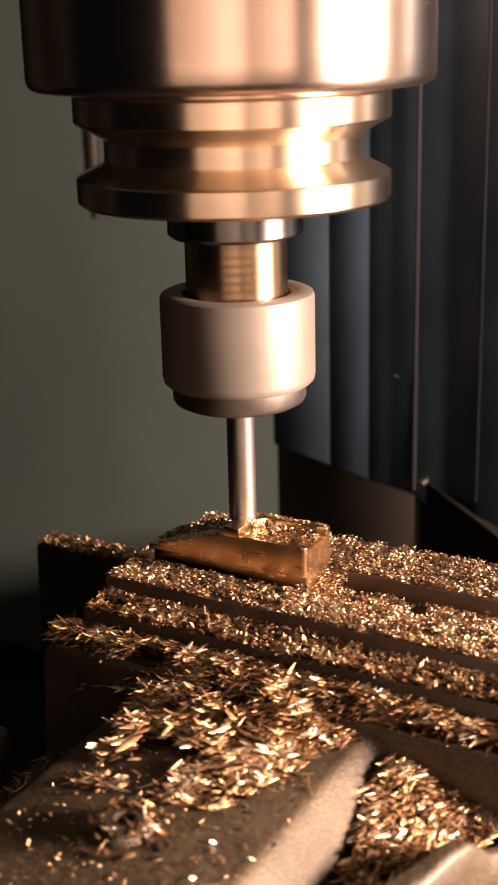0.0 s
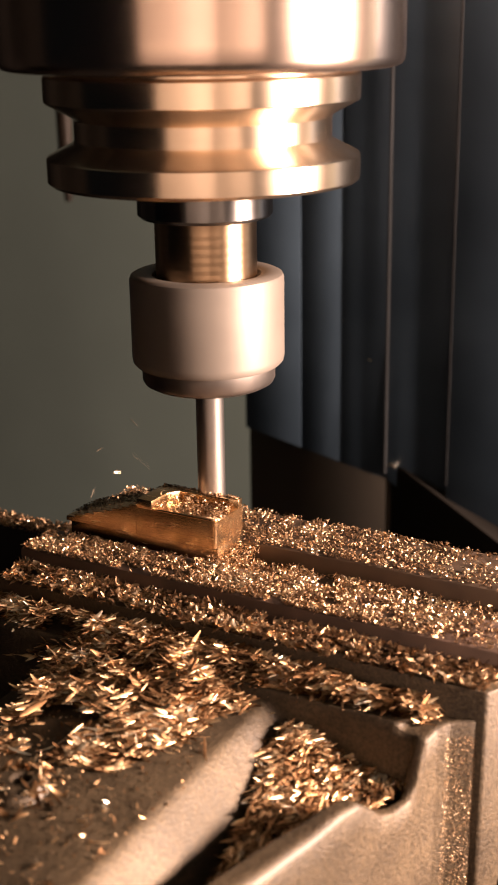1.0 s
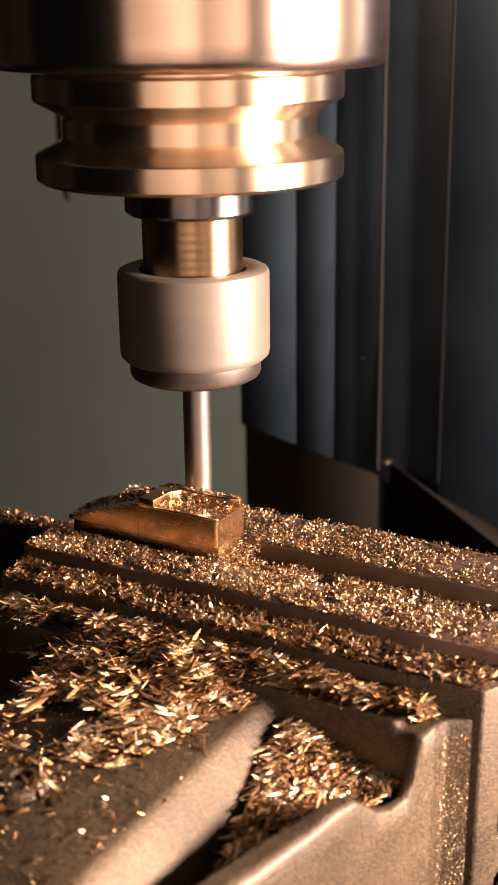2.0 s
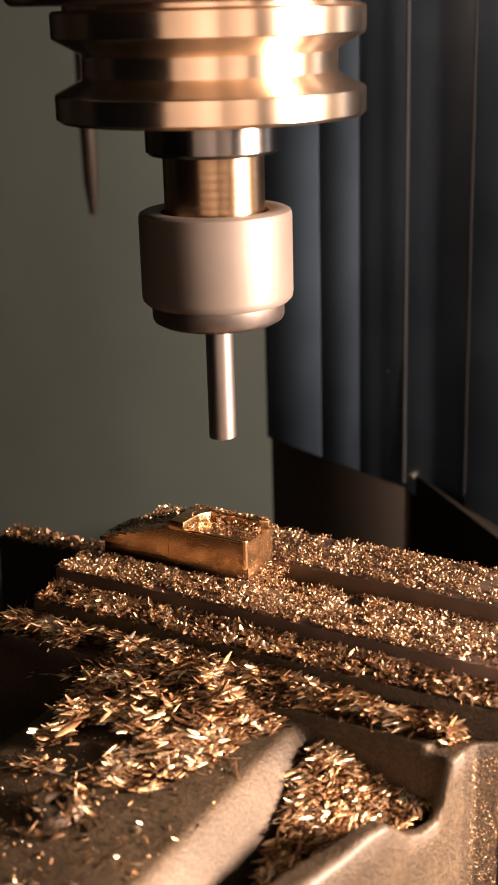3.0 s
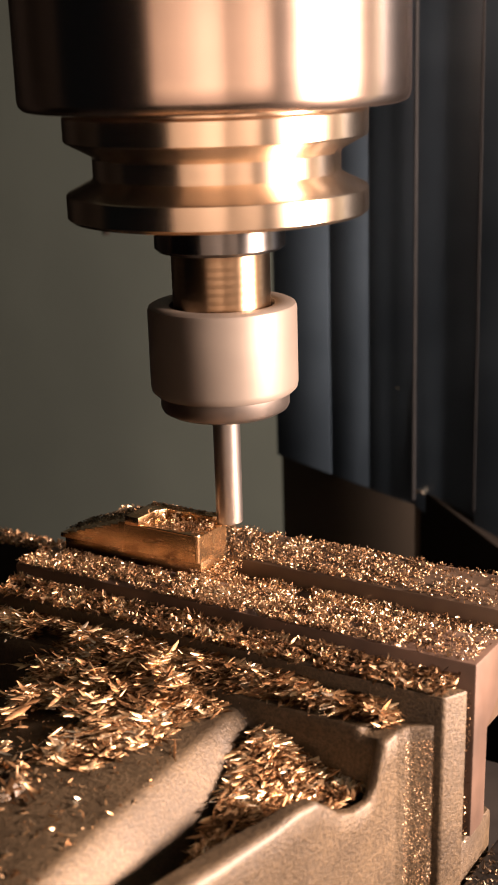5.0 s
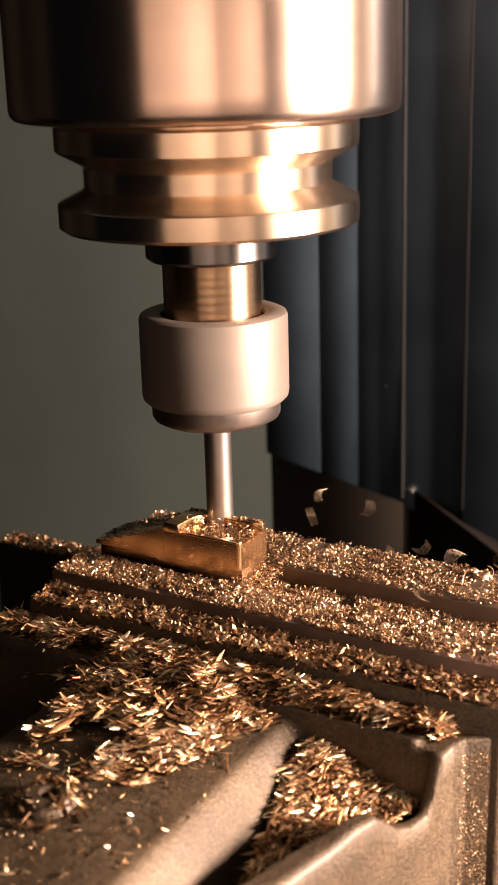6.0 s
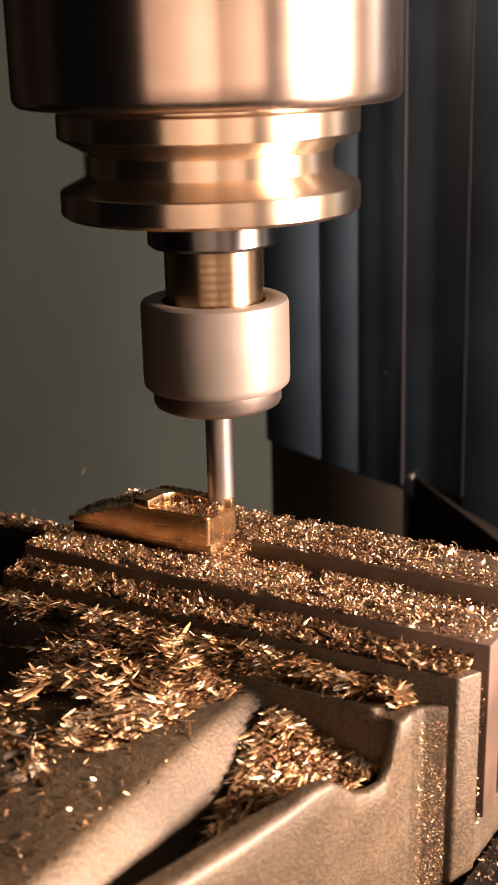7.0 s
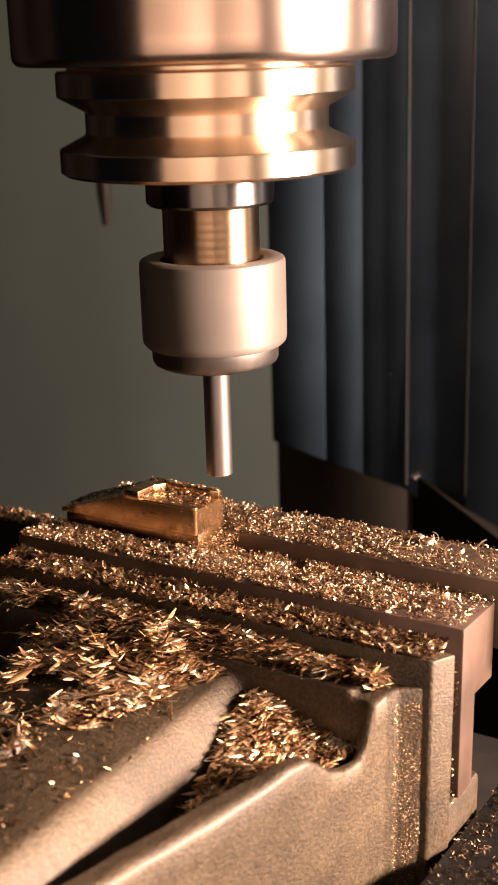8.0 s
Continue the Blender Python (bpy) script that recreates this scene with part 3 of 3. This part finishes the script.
def heap(label, points, bed_length, bed_width, tilt, along, singles, lift):
    """A heap of chips: the mass as one mesh, and the larger chips on top one by one."""
    p = thing("chip_heap", label, "metal chips")
    # neighbours lie in the same sense, as swept together
    lay = along + 0.65 * np.array([noise.noise((a * 0.16, b * 0.16, 8.0)) for a, b, c in points])
    bed = chip_mesh("chip_mass", points, np.array([0.52, -0.24, 0.85]), bed_length, bed_width, (-0.8, 0.8), CHIP, tilt, lay)
    bed.parent = p
    tagged(bed, kind="stuff")
    high = points[np.argsort(-(points[:, 2] - casting_height(points[:, 0], points[:, 1])) + RNG.uniform(0, 1.5, len(points)))][:singles * 3]
    for x, y, z in high[RNG.permutation(len(high))][:singles]:
        c = new("chip", CHIP_SHAPES[RNG.integers(len(CHIP_SHAPES))])
        c.parent = p
        c.matrix_basis = pose(x * MM, y * MM, (z + lift) * MM, RNG.normal(0, 34), RNG.normal(0, 20), math.degrees(RNG.normal(along, 0.6)))
    return rides(p)


heap("heap of golden brass needle chips on the vise casting", pile_points(25000), (1.6, 6.6), (0.26, 1.1), 0.24, 0.72, 250, 0.1)
heap("golden brass needle chips gathered in the casting's pocket", pocket_points(9500), (2.0, 7.5), (0.24, 0.85), 0.22, 1.35, 180, 0.0)


def scattered():
    """Loose chips over the bare web and the bed."""
    n = 700
    x, y = RNG.uniform(-18, 27, n), RNG.uniform(-100, -42, n)
    z = casting_height(x, y) + 0.3
    return np.stack([x, y, z], 1)


stuff(chip_mesh("loose_chips", scattered(), UP, (0.3, 1.6), (0.2, 0.7), (-0.8, 0.8), CHIP, 0.5), "loose brass chips scattered on the dark casting")
stuff(chip_mesh("loose_chips", strewn(11000, (68.6, 95), (-47, 8.2), -44.5, 1.0), UP, (0.4, 1.6), (0.25, 0.6), (-1.0, 1.0), DULL, 0.5), "dull brass chips on the vise bed")
stuff(chip_mesh("loose_chips", np.stack([RNG.uniform(63.0, 68.2, 420), RNG.uniform(-14.2, -12.7, 420), RNG.uniform(-36, -4.5, 420)], 1), UP, (0.3, 0.9), (0.15, 0.4), (-1.2, 1.2), CHIP, 1.0), "brass chips wedged in the gap between the jaw plates")


def curl(turns, radius, width, pitch):
    """A ribbon chip rolled up by the cutter."""
    bm = bmesh.new()
    n = int(turns * 14)
    rows = []
    for k in range(n + 1):
        a = 2 * math.pi * turns * k / n
        r = radius * (1 - 0.25 * k / n)
        w = width * (0.35 + 0.65 * math.sin(math.pi * min(1, 0.12 + k / n)) ** 0.5) / 2
        h = pitch * k / n
        c, q = math.cos(a), math.sin(a)
        rows.append([bm.verts.new(mm(r * c, r * q, h - w)), bm.verts.new(mm(r * c, r * q, h + w)), bm.verts.new(mm((r - 0.12) * c, (r - 0.12) * q, h + w)), bm.verts.new(mm((r - 0.12) * c, (r - 0.12) * q, h - w))])
    for a, b in zip(rows, rows[1:]):
        for i in range(4):
            bm.faces.new((a[i], a[(i + 1) % 4], b[(i + 1) % 4], b[i]))
    bm.faces.new(rows[0][::-1])
    bm.faces.new(rows[-1])
    bmesh.ops.recalc_face_normals(bm, faces=bm.faces[:])
    return bm


def curled_chip(turns, radius, width, pitch, label):
    c = link_mesh("curled_chip", curl(turns, radius, width, pitch), CHIP_PALE)
    return tagged(c, label, "metal chip", "curled brass chips")


CHIP_PALE = metal("fresh_brass_chip", (0.92, 0.80, 0.64), (0.80, 0.62, 0.42), (0.3, 0.45), 900.0)


def table_at(t):
    ts = [r[0] for r in TABLE_ROWS]
    return float(np.interp(t, ts, [r[1] for r in TABLE_ROWS])), float(np.interp(t, ts, [r[2] for r in TABLE_ROWS]))


def surface_height(y):
    """Height of the chips' bed across the vise at y."""
    return 2.3 if y > 11 else 1.6 if y > -12.5 else -2.8


def burst(seed, count, launch, lasting, start, land_x, land_y, arc, size):
    """Flights of one burst of chips: launch and landing time, start, end, height of the arc, size of the curl."""
    rng = np.random.default_rng(seed)
    flights = []
    for _ in range(count):
        t0 = rng.uniform(*launch)
        y = rng.uniform(*land_y)
        if -14.5 < y < -12.0 or -0.5 < y < 12.0:
            y = 14.0 + rng.uniform(0, 12)   # not into the gaps between the jaws
        x = rng.uniform(*land_x)
        end = (x, y, surface_height(y) if x > -40 else -11.2)
        a = (start[0] - rng.uniform(0, 9), start[1] + rng.uniform(-0.8, 0.8), start[2])
        flights.append((t0, t0 + rng.uniform(*lasting), a, end, rng.uniform(*arc), tuple(v * rng.uniform(0.85, 1.15) for v in size)))
    return flights


BEHIND, ON_TOP = (-5.5, 15.0, 2.0), (-7.0, 5.5, 10.6)
FLIGHTS = (
    burst(1, 9, (4.95, 5.14), (0.40, 0.44), BEHIND, (42, 66), (-17, 27), (8, 10), (0.55, 1.4, 1.1, 0.4))      # broad curls swept towards the jaw's end
    + burst(2, 9, (5.05, 5.85), (0.45, 0.55), BEHIND, (36, 64), (-17, 25), (5, 9), (0.45, 2.3, 0.42, 0.8))    # thin ribbons
    + burst(3, 9, (5.22, 5.88), (0.48, 0.56), BEHIND, (26, 47), (17, 27), (9, 16), (0.32, 2.5, 0.3, 0.8))
    + burst(4, 6, (0.0, 0.35), (0.55, 0.7), ON_TOP, (-80, -50), (23.5, 27.5), (12, 22), (0.45, 0.9, 0.4, 0.2))  # small chips thrown over the block's low end
    + burst(5, 7, (0.25, 1.0), (0.2, 0.35), ON_TOP, (-84, -46), (23.5, 27.5), (8, 26), (0.4, 0.7, 0.3, 0.2))
    + burst(6, 5, (6.1, 6.6), (0.4, 0.65), ON_TOP, (-74, -50), (23.5, 27.5), (12, 22), (0.5, 0.8, 0.4, 0.2))
    + burst(7, 4, (0.0, 0.9), (0.25, 0.4), ON_TOP, (25, 60), (16, 27), (14, 30), (0.4, 0.7, 0.3, 0.2))
)


def flight_rows(k, flight):
    """Rest on the block, fly in an arc while tumbling, rest on the vise; the table carries it all the while."""
    t0, t1, a, b, arc, _ = flight
    at = sorted(set([r[0] for r in TABLE_ROWS] + [round(t0 + (t1 - t0) * j / 6, 3) for j in range(7)]))
    rows = []
    for t in at:
        u = min(1.0, max(0.0, (t - t0) / (t1 - t0)))
        x, y = table_at(t)
        p = [a[i] + (b[i] - a[i]) * u for i in range(3)]
        p[2] += 4 * arc * u * (1 - u)
        rows.append((t, on_table(x, y, p, (90 + 260 * u, 40 * k, 25 * k + 150 * u))))
    return rows


FLYERS = [curled_chip(*f[5], "pale curled brass chip thrown off by the cutter") for f in FLIGHTS]


def stuck_chips():
    """Single chips that cling to the dark cover behind."""
    for k, (x, y, z, r) in enumerate([(-28.8, 173.2, -43.5, 1.4), (-38.4, 173.9, -6.2, 0.7), (-26.5, 173.9, -30.0, 0.8), (-48.3, 174.2, 7.8, 0.5)]):
        c = curled_chip(0.45, r, r * 0.9, r * 0.5, "small pale brass chip clinging to the dark cover")
        c.matrix_world = pose(x * MM, (y - r * 0.7) * MM, z * MM, 70, 25 * k, 40 * k)


stuck_chips()


def dark_chips():
    n = 260
    return np.stack([RNG.uniform(-44, -27.5, n), RNG.uniform(-75, -31, n), RNG.uniform(-33.8, -32.5, n)], 1)


stuff(chip_mesh("loose_chips", dark_chips(), UP, (1.5, 5.0), (0.2, 0.5), (-0.8, 0.8), CHIP, 0.3), "thin chips lying in the dark beside the casting's web")
stuff(chip_mesh("loose_chips", scattered()[:36] + np.array([0, 0, 0.2]), UP, (2.0, 5.0), (0.5, 1.1), (-0.8, 0.8), CHIP, 0.3), "larger brass chips lying singly on the dark casting")


def corner_glitter(n):
    """Dust that clings to the casting's rounded rear corner."""
    y = -19.3 - 3.4 * RNG.uniform(0, 1, n) ** 1.3
    z = -13.0 - 40.0 * RNG.uniform(0, 1, n)
    return np.stack([side_line(y) + 0.1, y, z], 1)


stuff(chip_mesh("fine_chips", corner_glitter(3800), np.array([1.0, -0.4, 0.0]), (0.1, 0.3), (0.08, 0.2), (-0.8, 0.8), FINE, 0.5), "brass dust clinging to the casting's rounded corner")


def stub_chips():
    n = 110
    a, r = RNG.uniform(0, 2 * np.pi, n), 3.4 + 4.5 * RNG.uniform(0, 1, n) ** 1.5
    x, y = 3.4 + r * np.cos(a), -67.5 + r * np.sin(a)
    return np.stack([x, y, casting_height(x, y) + 0.3 + 2.2 * np.exp(-np.clip(r - 5.0, 0, 9))], 1)


stuff(chip_mesh("loose_chips", stub_chips(), UP, (0.6, 5.0), (0.3, 1.1), (-0.8, 0.8), CHIP, 0.35), "brass chips gathered round the screw stub")


VISE_SIZE = (1.017, 1.049, 1.026)   # true breadth, depth and height of the vise against its layout
VISE_PITCH = -2.2                   # degrees: it sits a little nose-up on the table


def to_size(top):
    """Brings a thing on the table from the layout's grid to its true size."""
    for ob in [top] + list(top.children_recursive):
        if ob.data and ob.data.users == 1:
            ob.data.transform(Matrix.Diagonal((*VISE_SIZE, 1)))
        elif ob.data:
            ob.location = [a * b for a, b in zip(ob.location, VISE_SIZE)]


for rider in RIDERS:
    to_size(rider)


def on_table(x, y, p=(0, 0, 0), turn=(0, 0, 0)):
    """A pose over the vise when the table stands at x, y."""
    q = [a * b * MM for a, b in zip(p, VISE_SIZE)]
    return pose(x * MM, y * MM, 0, VISE_PITCH) @ pose(*q, *turn)


def motions():
    for k, (ob, flight) in enumerate(zip(FLYERS, FLIGHTS)):
        walk(ob, flight_rows(k, flight))
    for ob in RIDERS:
        walk(ob, [(t, on_table(x, y)) for t, x, y in TABLE_ROWS])
    walk(SPINDLE, [(t, pose(0, 0, z * MM)) for t, z in SPINDLE_ROWS])


motions()
